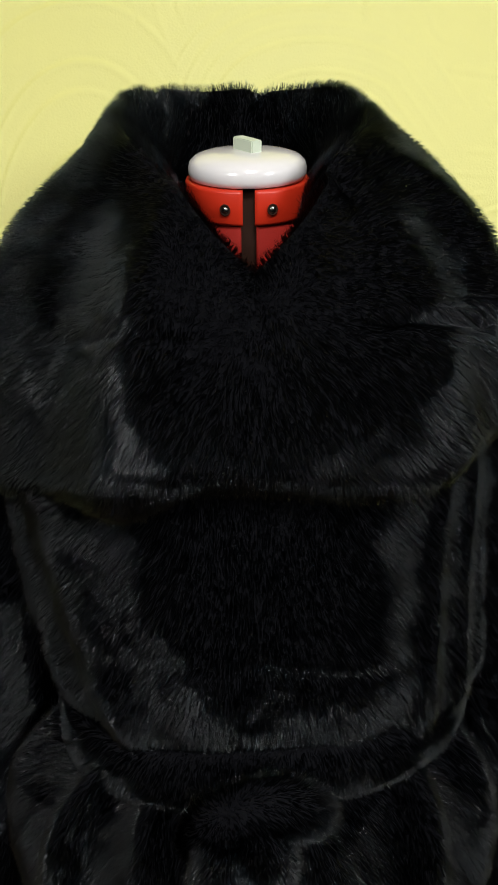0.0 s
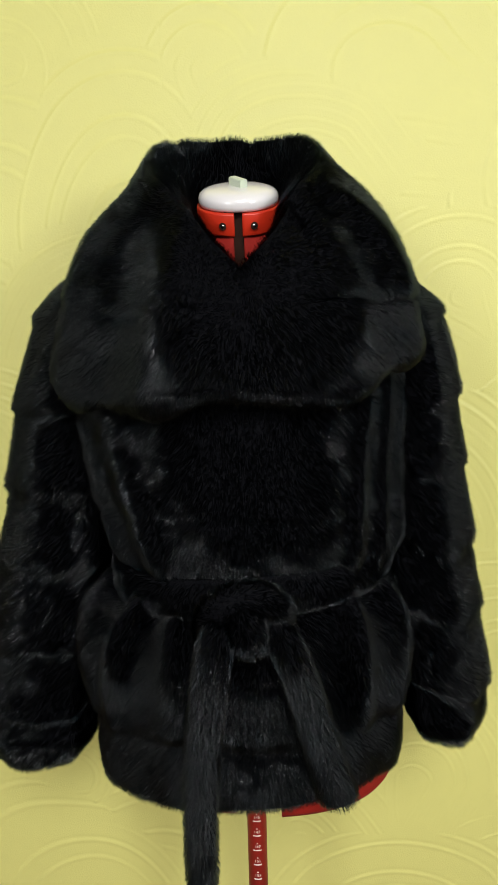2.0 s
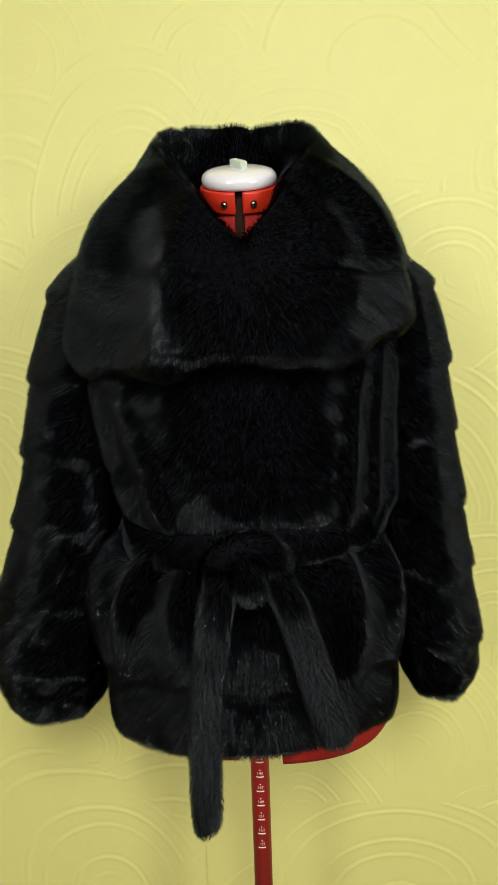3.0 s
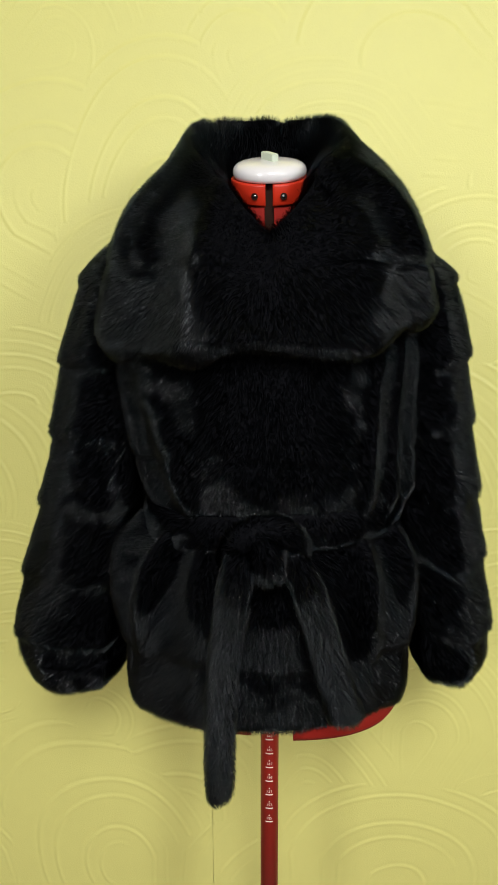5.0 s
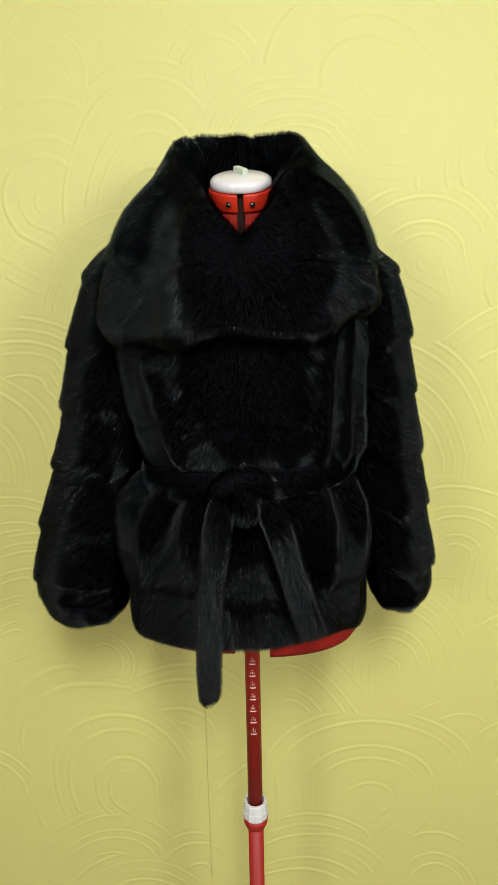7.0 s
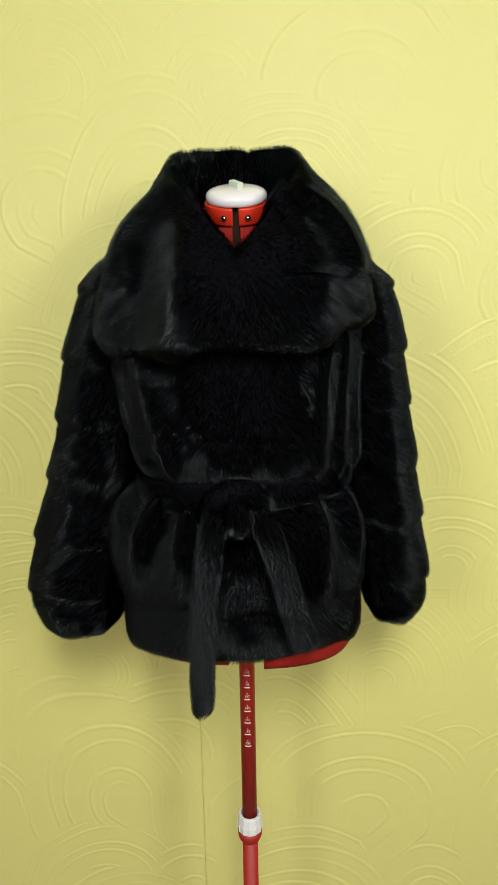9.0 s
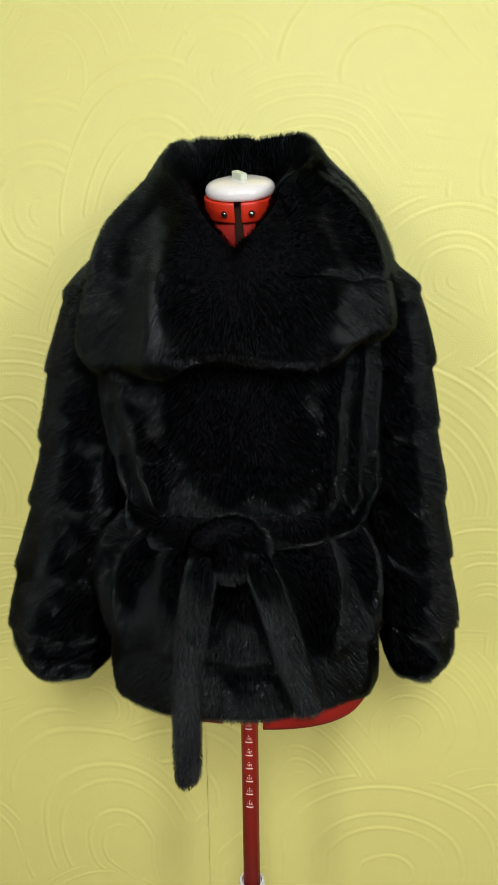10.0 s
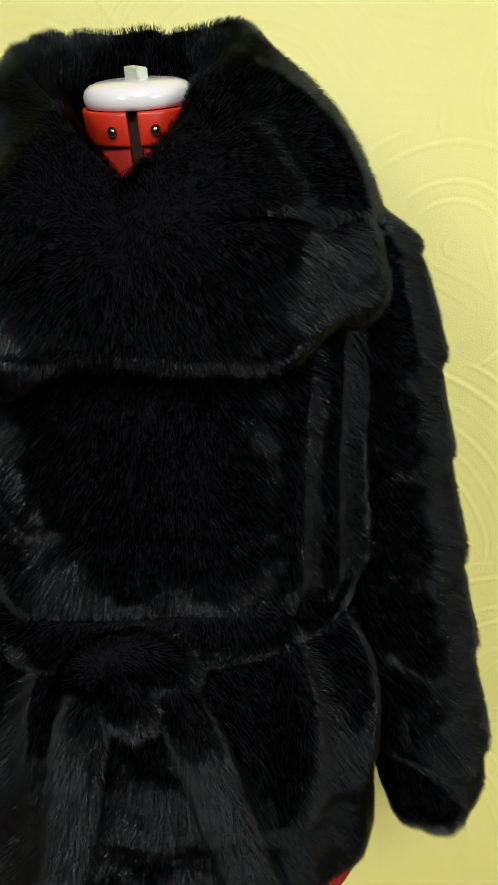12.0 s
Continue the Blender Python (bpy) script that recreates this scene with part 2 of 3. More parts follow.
def build_room():
    back = box("wall_north", (-2.0, WALL_Y + 0.004, 0), (2.0, WALL_Y + 0.12, 2.6), WALLPAPER)
    tagged(back, "yellow-green wall behind the dress form", "wall", kind="structure")
    for x0, x1 in ((-0.76, SEAM_X - 0.0001), (SEAM_X + 0.0001, 0.74)):
        nx, nz = int((x1 - x0) / 0.0023), int(2.0 / 0.0023)
        xs, zs = np.linspace(x0, x1, nx), np.linspace(0.10, 2.12, nz)
        X, Z = np.meshgrid(xs, zs, indexing="ij")
        lift = swirl_relief(X, Z) * 0.00085
        edge = np.minimum(np.abs(X - SEAM_X), 0.004) / 0.004
        lift = lift * edge
        lift += 0.0006 * np.sin(X * 7 + 1.5 * np.sin(Z * 4)) * np.sin(Z * 5)
        open_seam = 0.0004 * np.clip((1.25 - Z) / 0.3, 0, 1)
        X = np.where(np.abs(X - SEAM_X) < 0.0002, SEAM_X + np.sign(x0 + x1 - 2 * SEAM_X) * open_seam, X)
        P = np.stack([X, WALL_Y - lift, Z], -1)
        ob = part("wallpaper_strip", sheet("wallpaper_strip", P), WALLPAPER, back, "yellow-green embossed wallpaper with swirling strokes")
    # Unseen floor, ceiling and walls, added; their tones limit bounce on the fur.
    floor = box("floor", (-2.0, -3.2, -0.1), (2.0, WALL_Y + 0.12, 0), UNSEEN_FLOOR)
    tagged(floor, "unseen brown floor under the dress form, toned for bounce light", "floor", kind="structure")
    top = box("ceiling", (-2.0, -3.2, 2.6), (2.0, WALL_Y + 0.12, 2.7), CEILING)
    tagged(top, "unseen grey ceiling, added to close the room", "ceiling", kind="structure")
    for name, lo, hi in (("wall_west", (-2.1, -3.2, 0), (-2.0, WALL_Y + 0.12, 2.6)), ("wall_east", (2.0, -3.2, 0), (2.1, WALL_Y + 0.12, 2.6)),
                         ("wall_south", (-2.1, -3.3, 0), (2.1, -3.2, 2.6))):
        tagged(box(name, lo, hi, UNSEEN_WALL), "unseen dark wall, added to close the room and limit bounce light", "wall", kind="structure")


build_room()

# ---- the dress form ----
NECK = Matrix.Translation((-0.002, 0.022, 1.580)) @ pose(0, 0, 0, 23, 0, 0)


def half_shell(sign, gap, rows, mat, name, parent, m, thick=0.003, n=40, label="", square=1.0):
    """One half of a neck or torso shell, open at the middle gap; rows are (half width, half depth, height)."""
    r = np.array(rows)
    P = np.empty((2 * n, len(rows), 3))
    for side in (0, 1):
        a, b = r[:, 0] - side * thick, r[:, 1] - side * thick
        start = np.arcsin(np.clip(gap / a, -1, 1))
        w = np.linspace(0, 1, n)[:, None]
        th = start + (math.pi - 2 * start) * w
        x, y = a * np.abs(np.sin(th)) ** square, -b * np.sign(np.cos(th)) * np.abs(np.cos(th)) ** square
        row = np.stack([sign * x, y, np.broadcast_to(r[:, 2], x.shape)], -1)
        P[n * side:n * side + n] = row if side == 0 else row[::-1]
    if sign > 0:
        P = P[::-1]
    me = sheet(name, P, closed=True, caps=False)
    bm = bmesh.new()
    bm.from_mesh(me)
    bmesh.ops.holes_fill(bm, edges=[e for e in bm.edges if e.is_boundary], sides=0)
    bmesh.ops.recalc_face_normals(bm, faces=bm.faces[:])
    me.clear_geometry()
    bm.to_mesh(me)
    bm.free()
    me.transform(m)
    return part(name, me, mat, parent, label)


def build_dress_form():
    form = empty("dress_form", (0, 0.012, 0), "red adjustable tailor's dress form on a pole", "dress form")
    for s in (-1, 1):
        band = half_shell(s, 0.0042, [(0.0445, 0.041, -0.018), (0.0452, 0.0418, -0.016), (0.0462, 0.0428, 0.004), (0.0455, 0.042, 0.006), (0.043, 0.0395, 0.006)],
                          RED_PLASTIC, "neck_band", form, NECK, label="glossy orange-red plastic neck band")
        half_shell(s, 0.0055, [(0.0425, 0.039, -0.0175), (0.0415, 0.039, -0.045), (0.046, 0.045, -0.075), (0.06, 0.055, -0.115)], RED_CLOTH, "neck_shell", form, NECK, label="matte red fabric neck shell")
        sx = s * 0.0165
        sy = -0.0425 * math.sqrt(1 - (0.0165 / 0.0455) ** 2)
        out = NECK @ Matrix.Translation((sx, sy - 0.0005, -0.0068)) @ pose(0, 0, 0, 90, 0, math.degrees(math.atan2(sx, 0.042)))
        screw = turned("screw", [(0.0001, 0.0018), (0.0016, 0.0017), (0.0024, 0.001), (0.0026, 0.0), (0.0026, -0.003)][::-1], STEEL, form, "bright steel screw", n=20, m=out)
        # Raised dark ring, painting in the shade of the screw's recess.
        turned("recess_shade_ring", [(0.0040, 0.0005), (0.0040, 0.0009), (0.0030, 0.0009), (0.0030, 0.0004)], DARK_CORE, screw, n=24, m=out)
    turned("neck_core", [(0.001, -0.10), (0.036, -0.10), (0.036, 0.004), (0.001, 0.004)], DARK_CORE, form, "dark brown core showing in the neck gap", m=NECK, sy=0.9)
    dome = [(0.0395, 0.006), (0.0424, 0.0070), (0.0437, 0.0105), (0.0436, 0.0145), (0.0420, 0.0185), (0.0380, 0.0216), (0.032, 0.0234), (0.024, 0.0243), (0.0145, 0.0247), (0.0008, 0.0249)]
    cap = turned("neck_cap", dome, WHITE_PLASTIC, form, "glossy white plastic neck cap", n=72, m=NECK, sy=0.92)
    bm = bmesh.new()
    bmesh.ops.create_cube(bm, size=1)
    for v in bm.verts:
        v.co = Vector((v.co.x * 0.0092, v.co.y * 0.023, 0.0275 + v.co.z * 0.010 + (0.0005 if v.co.y > 0 else 0)))
    bmesh.ops.bevel(bm, geom=bm.edges[:], offset=0.0007, segments=2, affect="EDGES")
    bmesh.ops.transform(bm, matrix=NECK @ pose(0, 0, 0, 0, 0, 36), verts=bm.verts[:])
    part("knob", bm, GREEN_WHITE, cap, "pale green turning knob")
    # torso, cut in the middle; it shows below the hem
    torso = [(0.146, 0.102, 0.931), (0.164, 0.120, 0.934), (0.169, 0.126, 0.943), (0.170, 0.127, 0.97), (0.158, 0.114, 1.03), (0.135, 0.092, 1.12), (0.118, 0.082, 1.19), (0.128, 0.092, 1.26),
             (0.142, 0.108, 1.34), (0.145, 0.105, 1.40), (0.125, 0.085, 1.46), (0.075, 0.06, 1.505)]
    for s in (-1, 1):
        half_shell(s, 0.020 if s > 0 else 0.012, [(a, b, z - (0.007 if s > 0 else 0.001) * (1 if z < 0.96 else 0)) for a, b, z in torso], RED_CLOTH, "torso_shell", form, Matrix.Translation((0, 0.012, 0)),
                   thick=0.004, label="dark red torso shell", square=0.8)
    pole = turned("pole", [(0.0126, 0.50), (0.0126, 1.50)], RED_METAL, form, "red lacquered pole with a height scale", axis=(0, 0.0128), n=40)
    for k, digits in enumerate(("143", "145", "147", "149", "151", "153", "155")):
        z = 0.72 + (6 - k) * 0.13 / 6
        a = np.linspace(-0.42, 0.42, 9)
        P = np.stack([np.stack([0.0128 * np.sin(a), 0.0128 - 0.0128 * np.cos(a), np.full(9, z + h)], -1) for h in (0.0009, -0.0009)], 1)
        part("scale_mark", sheet("scale_mark", P), PRINT, pole)
        P = np.stack([np.stack([0.0128 * np.sin(a[3:6] * 0.6), 0.0128 - 0.0128 * np.cos(a[3:6] * 0.6), np.full(3, z + 0.0105 + h)], -1) for h in (0.0008, -0.0008)], 1)
        part("scale_dot", sheet("scale_dot", P), PRINT, pole)
        t = bpy.data.curves.new("digits", "FONT")
        t.body, t.size, t.align_x, t.align_y = digits, 0.0058, "CENTER", "CENTER"
        ob = new("digits", t)
        me = bpy.data.meshes.new_from_object(ob.evaluated_get(bpy.context.evaluated_depsgraph_get()))
        bpy.data.objects.remove(ob)
        for v in me.vertices:
            ang = v.co.x / 0.0128
            v.co = Vector((0.0128 * math.sin(ang), 0.0128 - 0.0129 * math.cos(ang), z + 0.0055 + v.co.y))
        part("scale_digits", me, PRINT, pole)
    ring = [(0.0128, 0.549), (0.0200, 0.549), (0.0210, 0.551), (0.0212, 0.563), (0.0206, 0.566), (0.0200, 0.578), (0.0188, 0.581), (0.0158, 0.581), (0.0148, 0.574), (0.0128, 0.574)]
    clamp = turned("clamp_ring", ring, NYLON, form, "ribbed white nylon clamp ring on the pole", axis=(0, 0.0128), n=12, sharp=True)
    for k in range(12):
        a = 2 * math.pi * k / 12
        bm = bmesh.new()
        bmesh.ops.create_cube(bm, size=1)
        for v in bm.verts:
            v.co = Vector((v.co.x * 0.0016, v.co.y * 0.0026, v.co.z * 0.012))
        bmesh.ops.bevel(bm, geom=bm.edges[:], offset=0.0004, segments=1, affect="EDGES")
        bmesh.ops.transform(bm, matrix=Matrix.Translation((0.0206 * math.sin(a), 0.0128 - 0.0206 * math.cos(a), 0.557)) @ Matrix.Rotation(a, 4, "Z"), verts=bm.verts[:])
        part("rib", bm, NYLON, clamp)
    turned("clamp_socket", [(0.0126, 0.520), (0.0134, 0.526), (0.0176, 0.531), (0.0204, 0.538), (0.0212, 0.549), (0.0128, 0.549)], RED_METAL, form, "red flared plastic socket", axis=(0, 0.0128), n=40)
    turned("lower_tube", [(0.0140, 0.0), (0.0136, 0.006), (0.0134, 0.53)], RED_METAL, form, "wider red lower tube", axis=(0, 0.0128), n=40)


build_dress_form()

# ---- the coat ----
TH = np.linspace(0, 2 * math.pi, 240, endpoint=False)  # 0 is the front


def ring_sheet(z, left, right, front, rear, cy, power=2.3, cx=None):
    """Rings round an upright axis: half widths to either side and half depths, for each height."""
    c, s = np.cos(TH)[:, None], np.sin(TH)[:, None]
    e = 2.0 / power
    sx = np.sign(s) * np.abs(s) ** e
    sy = np.sign(c) * np.abs(c) ** e
    X = np.where(s > 0, right * sx, left * sx) + (0 if cx is None else cx)
    Y = cy - np.where(c > 0, front * sy, rear * sy)
    return np.stack([X, Y, np.broadcast_to(z, X.shape)], -1)


def push(P, amount, closed=True):
    N, _ = normals(P, closed)
    return P + N * amount[..., None]


def bump_at(x, centre, width):
    return np.exp(-((x - centre) / width) ** 2)


def strips(z, edges, depth):
    """A saw profile: each strip of pelts swells towards its lower edge and breaks back above the next."""
    out = np.zeros_like(z)
    for hi, lo in zip(edges[:-1], edges[1:]):
        inside = (z <= hi) & (z > lo)
        q = (hi - z) / (hi - lo)
        out = np.where(inside, depth * (q ** 1.6 - 0.45) * np.clip((1.0 - q) / 0.06, 0, 1) - depth * 0.45 * np.clip((q - 0.94) / 0.06, 0, 1), out)
    return out


def around(theta):
    """The angle as -pi to pi, right side positive."""
    return (theta + math.pi) % (2 * math.pi) - math.pi


def build_coat():
    coat = empty("fur_coat", (0, 0.02, 0.93), "short black mink coat with huge shawl collar on a dress form", "coat")
    ang = around(TH)[:, None]

    # bodice
    v = np.linspace(0, 1, 110)
    z = 1.50 - v * (1.50 - 1.165)
    left = curve([(1.50, 0.13), (1.45, 0.172), (1.39, 0.186), (1.315, 0.176), (1.256, 0.160), (1.205, 0.142), (1.18, 0.132), (1.165, 0.120)], z)
    right = curve([(1.50, 0.13), (1.45, 0.168), (1.39, 0.176), (1.315, 0.169), (1.256, 0.167), (1.205, 0.162), (1.18, 0.150), (1.165, 0.130)], z)
    front = curve([(1.50, 0.09), (1.45, 0.125), (1.39, 0.130), (1.30, 0.136), (1.23, 0.140), (1.205, 0.136), (1.185, 0.130), (1.165, 0.120)], z)
    rear = curve([(1.50, 0.10), (1.45, 0.13), (1.35, 0.14), (1.25, 0.135), (1.20, 0.125), (1.165, 0.11)], z)
    P = ring_sheet(z, left, right, front, rear, 0.02, 2.5)
    low = np.clip((1.42 - z) / 0.2, 0, 1)
    fold = np.zeros((len(TH), len(z)))
    for c, w, a, drift in ((0.70, 0.065, 0.013, -0.06), (0.95, 0.06, 0.014, -0.04), (1.30, 0.085, 0.016, -0.04), (-0.86, 0.14, 0.014, 0.28), (-1.32, 0.13, 0.015, 0.22), (-0.35, 0.22, 0.005, 0.15), (0.28, 0.2, 0.006, 0.0),
                           (2.2, 0.2, 0.01, 0), (-2.3, 0.2, 0.01, 0), (3.1, 0.3, 0.008, 0)):
        fold += a * bump_at(ang, c + drift * low, w) * (0.25 + 0.75 * low) * (1 - 0.75 * np.clip((1.225 - z) / 0.04, 0, 1))
    fold += strips(np.broadcast_to(z + 0.006 * np.sin(3 * ang + 1), fold.shape), [1.50, 1.385, 1.266, 1.165], 0.002) * (0.55 + 0.45 * np.sin(5 * ang + 1.5 * np.sin(3 * ang)))
    fold -= 0.0025 * bump_at(P[..., 2] + 0.004 * np.sin(4 * ang), 1.266, 0.0045) * (0.6 + 0.4 * np.sin(5 * ang + 1))
    P = push(P, fold - 0.0045)
    body = part("bodice", sheet("bodice", P, True), PELT, coat, "black mink bodice of horizontal pelt strips")
    out = 0.9 * np.tanh(around(TH) / 0.5) * np.clip((math.pi - np.abs(around(TH))) / 0.8, 0, 1)
    # Hair raised in the middle, to shape in a dark front.
    fur(body, P, True, across=out, sheen_press=lambda p: -0.35 * bump_at(p[:, 0], 0.0, 0.07),
        pelts=lambda p: (np.searchsorted([1.266, 1.385], p[:, 2]), np.arctan2(p[:, 0], 0.02 - p[:, 1]) / 0.42))

    # peplum
    v = np.linspace(0, 1, 90)
    w = curve([(0, 1.185), (0.12, 1.165), (0.5, 1.06), (0.86, 0.96), (0.93, 0.945), (0.97, 0.942), (1.0, 0.946)], v)
    left = curve([(0, 0.135), (0.08, 0.150), (0.2, 0.176), (0.38, 0.187), (0.6, 0.184), (0.8, 0.190), (0.9, 0.188), (0.96, 0.176), (1.0, 0.155)], v)
    right = curve([(0, 0.145), (0.08, 0.160), (0.2, 0.176), (0.38, 0.181), (0.6, 0.179), (0.8, 0.183), (0.9, 0.179), (0.96, 0.167), (1.0, 0.150)], v)
    front = curve([(0, 0.115), (0.1, 0.128), (0.3, 0.146), (0.6, 0.152), (0.85, 0.152), (0.93, 0.147), (0.97, 0.137), (1.0, 0.122)], v)
    rear = curve([(0, 0.11), (0.1, 0.125), (0.3, 0.15), (0.8, 0.16), (0.95, 0.15), (1.0, 0.13)], v)
    P = ring_sheet(w, left, right, front, rear, 0.02, 2.4)
    drop = np.clip((1.165 - w) / 0.22, 0, 1)
    P[..., 2] += drop * (-0.030 * (1 - np.cos(ang)) * 0.6 + 0.016 * bump_at(ang, 0.75, 0.5))
    fold = np.zeros((len(TH), len(v)))
    top = np.clip(v / 0.08, 0, 1) * np.exp(-((np.maximum(v - 0.25, 0)) / 0.4) ** 2)
    for c, wd, a, drift in ((-1.25, 0.16, 0.020, 0.0), (-0.66, 0.065, 0.020, -0.40), (-0.40, 0.06, 0.012, 0.0), (0.60, 0.07, 0.016, 0.05), (0.98, 0.09, 0.017, 0.14), (1.40, 0.12, 0.012, 0.05), (0.10, 0.12, 0.008, -0.1),
                            (2.1, 0.2, 0.01, 0), (-2.1, 0.2, 0.01, 0), (2.8, 0.2, 0.01, 0)):
        fold += a * bump_at(ang, c + drift * v, wd + 0.06 * v) * top * 1.35
    fold += strips(np.broadcast_to(w + 0.004 * np.sin(4 * ang), fold.shape), [1.20, 1.025, 0.90], 0.005) * np.clip((1 - v) / 0.1, 0, 1)
    fold -= 0.0030 * bump_at(P[..., 2] + 0.004 * np.sin(5 * ang), 1.022, 0.0045) * (0.6 + 0.4 * np.sin(4 * ang + 2))
    P = push(P, fold - 0.0055)
    lower = part("peplum", sheet("peplum", P, True), PELT, coat, "flared black mink peplum gathered under the belt")
    # Hair pressed at three spots, to shape in their highlights.
    fur(lower, P, True, across=out, sheen_press=lambda p: 0.45 * bump_at(p[:, 0], -0.005, 0.025) * bump_at(p[:, 2], 1.065, 0.03) + 0.35 * bump_at(p[:, 0], 0.13, 0.05) * bump_at(p[:, 2], 0.985, 0.03)
        + 0.25 * bump_at(p[:, 0], -0.13, 0.05) * bump_at(p[:, 2], 1.02, 0.05),
        pelts=lambda p: (7 + np.searchsorted([1.022], p[:, 2]), np.arctan2(p[:, 0], 0.02 - p[:, 1]) / 0.40))

    # sleeves: rows of height, outer edge, inner edge
    for s, rows, edges in ((-1, [(1.535, 0.150, 0.125), (1.525, 0.178, 0.105), (1.50, 0.212, 0.10), (1.466, 0.240, 0.11), (1.42, 0.256, 0.125), (1.363, 0.272, 0.138), (1.266, 0.289, 0.150), (1.19, 0.307, 0.158), (1.10, 0.333, 0.178), (1.04, 0.345, 0.188), (0.99, 0.346, 0.196),
                                 (0.978, 0.338, 0.193), (0.950, 0.323, 0.200), (0.939, 0.298, 0.217), (0.942, 0.288, 0.236)],
                            [1.55, 1.46, 1.363, 1.275, 1.185, 1.09, 1.005, 0.87]),
                           (1, [(1.530, 0.150, 0.125), (1.52, 0.175, 0.105), (1.495, 0.198, 0.10), (1.466, 0.225, 0.11), (1.42, 0.239, 0.12), (1.371, 0.247, 0.130), (1.294, 0.255, 0.140), (1.206, 0.267, 0.146), (1.124, 0.277, 0.160), (1.068, 0.284, 0.174), (1.02, 0.287, 0.177),
                                (0.998, 0.285, 0.180), (0.976, 0.275, 0.187), (0.963, 0.256, 0.202), (0.969, 0.245, 0.217)],
                            [1.55, 1.46, 1.371, 1.294, 1.206, 1.124, 1.032, 0.87])):
        t = np.linspace(0, 1, 150)
        k = np.linspace(0, 1, len(rows))
        zz, out, inn = (curve(list(zip(k, [r[c] for r in rows])), t) for c in range(3))
        half, mid = (out - inn) / 2, (out + inn) / 2 * s
        deep = curve([(0, 0.012), (0.07, 0.045), (0.2, 0.075), (0.4, 0.080), (0.7, 0.082), (0.85, 0.08), (0.93, 0.062), (0.97, 0.045), (1.0, 0.03)], t)
        cy = curve([(0, 0.03), (0.3, 0.045), (0.7, 0.03), (1, 0.015)], t)
        P = ring_sheet(zz, half, half, deep, deep, cy, 2.15, cx=mid)
        wave = 0.006 * np.sin(2 * ang + 1) + 0.004 * np.sin(3 * ang + s)
        f2 = strips(np.broadcast_to(zz + wave, (len(TH), len(t))), edges, 0.0065) * np.clip((1 - t) / 0.1, 0, 1) * np.clip(t / 0.1, 0, 1)
        for c, wd, a in ((-0.75 * s, 0.2, 0.007), (0.3 * s, 0.3, 0.006), (0.9 * s, 0.2, 0.005)):
            f2 = f2 + a * bump_at(ang, c, wd) * np.clip(t / 0.25, 0, 1) * np.clip((1 - t) / 0.2, 0, 1)
        P = push(P, f2 - 0.0045)
        sleeve = part("sleeve", sheet("sleeve", P, True), PELT, coat, "wide black mink sleeve of stacked pelt strips")
        fur(sleeve, P, True, lift=0.85, across=np.full(len(TH), 1.1 * s),
            pelts=lambda p, edges=edges, s=s: (20 * s + np.searchsorted(edges[::-1], p[:, 2]), (p[:, 0] * s + 0.25 * p[:, 2]) / 0.048))

    # shawl collar: profiles from the neck over the roll to the outer edge
    n = len(TH)
    a = ang[:, 0]
    b = np.abs(a)
    back = (1 - np.cos(a)) / 2
    neck_r = curve([(0, 0.075), (0.5, 0.064), (1.0, 0.051), (1.6, 0.046), (2.4, 0.050), (3.15, 0.054)], b)
    neck_z = curve([(0, 1.498), (0.5, 1.530), (1.0, 1.560), (1.6, 1.575), (2.4, 1.57), (3.15, 1.56)], b)
    roll_r = curve([(0, 0.090), (0.5, 0.084), (1.0, 0.084), (1.6, 0.088), (2.0, 0.093), (2.4, 0.090), (3.15, 0.070)], b)
    roll_z = curve([(0, 1.512), (0.35, 1.545), (0.8, 1.592), (1.2, 1.613), (1.7, 1.636), (2.1, 1.654), (2.5, 1.669), (3.15, 1.668)], b)
    mid_r = curve([(-3.15, 0.12), (-2.3, 0.155), (-1.6, 0.174), (-1.0, 0.172), (-0.5, 0.160), (0, 0.150), (0.5, 0.160), (1.0, 0.170), (1.6, 0.166), (2.3, 0.15), (3.15, 0.12)], a)
    mid_z = curve([(-3.15, 1.52), (-1.6, 1.538), (-1.0, 1.515), (-0.5, 1.482), (0, 1.465), (0.5, 1.480), (1.0, 1.510), (1.6, 1.530), (3.15, 1.52)], a)
    low_r = curve([(-3.15, 0.15), (-2.3, 0.185), (-1.6, 0.200), (-1.25, 0.200), (-1.0, 0.200), (-0.5, 0.182), (0, 0.170), (0.5, 0.182), (0.8, 0.192), (1.1, 0.192), (1.6, 0.186), (2.3, 0.17), (3.15, 0.15)], a)
    low_z = curve([(-3.15, 1.44), (-1.6, 1.455), (-1.3, 1.415), (-1.05, 1.378), (-0.8, 1.374), (-0.4, 1.382), (0, 1.387), (0.4, 1.379), (0.55, 1.378), (0.75, 1.396), (1.0, 1.412), (1.25, 1.445), (1.6, 1.470), (3.15, 1.44)], a)
    swell = 0.009 * bump_at(a, 1.6, 0.7) - 0.006 * bump_at(a, -1.7, 0.6)
    keys = [0.0, 0.08, 0.15, 0.22, 0.29, 0.40, 0.62, 0.85, 0.93, 0.97, 1.0]
    rr = [neck_r, neck_r * 0.6 + roll_r * 0.4 - 0.003, roll_r * 0.9 + neck_r * 0.1 - 0.003, roll_r + 0.006, roll_r * 0.85 + mid_r * 0.15 + 0.006 + 0.4 * swell, roll_r * 0.55 + mid_r * 0.45 + 0.004 + swell, mid_r + 0.7 * swell, low_r * 0.985 + 0.002, low_r + 0.001, low_r - 0.006, low_r - 0.022]
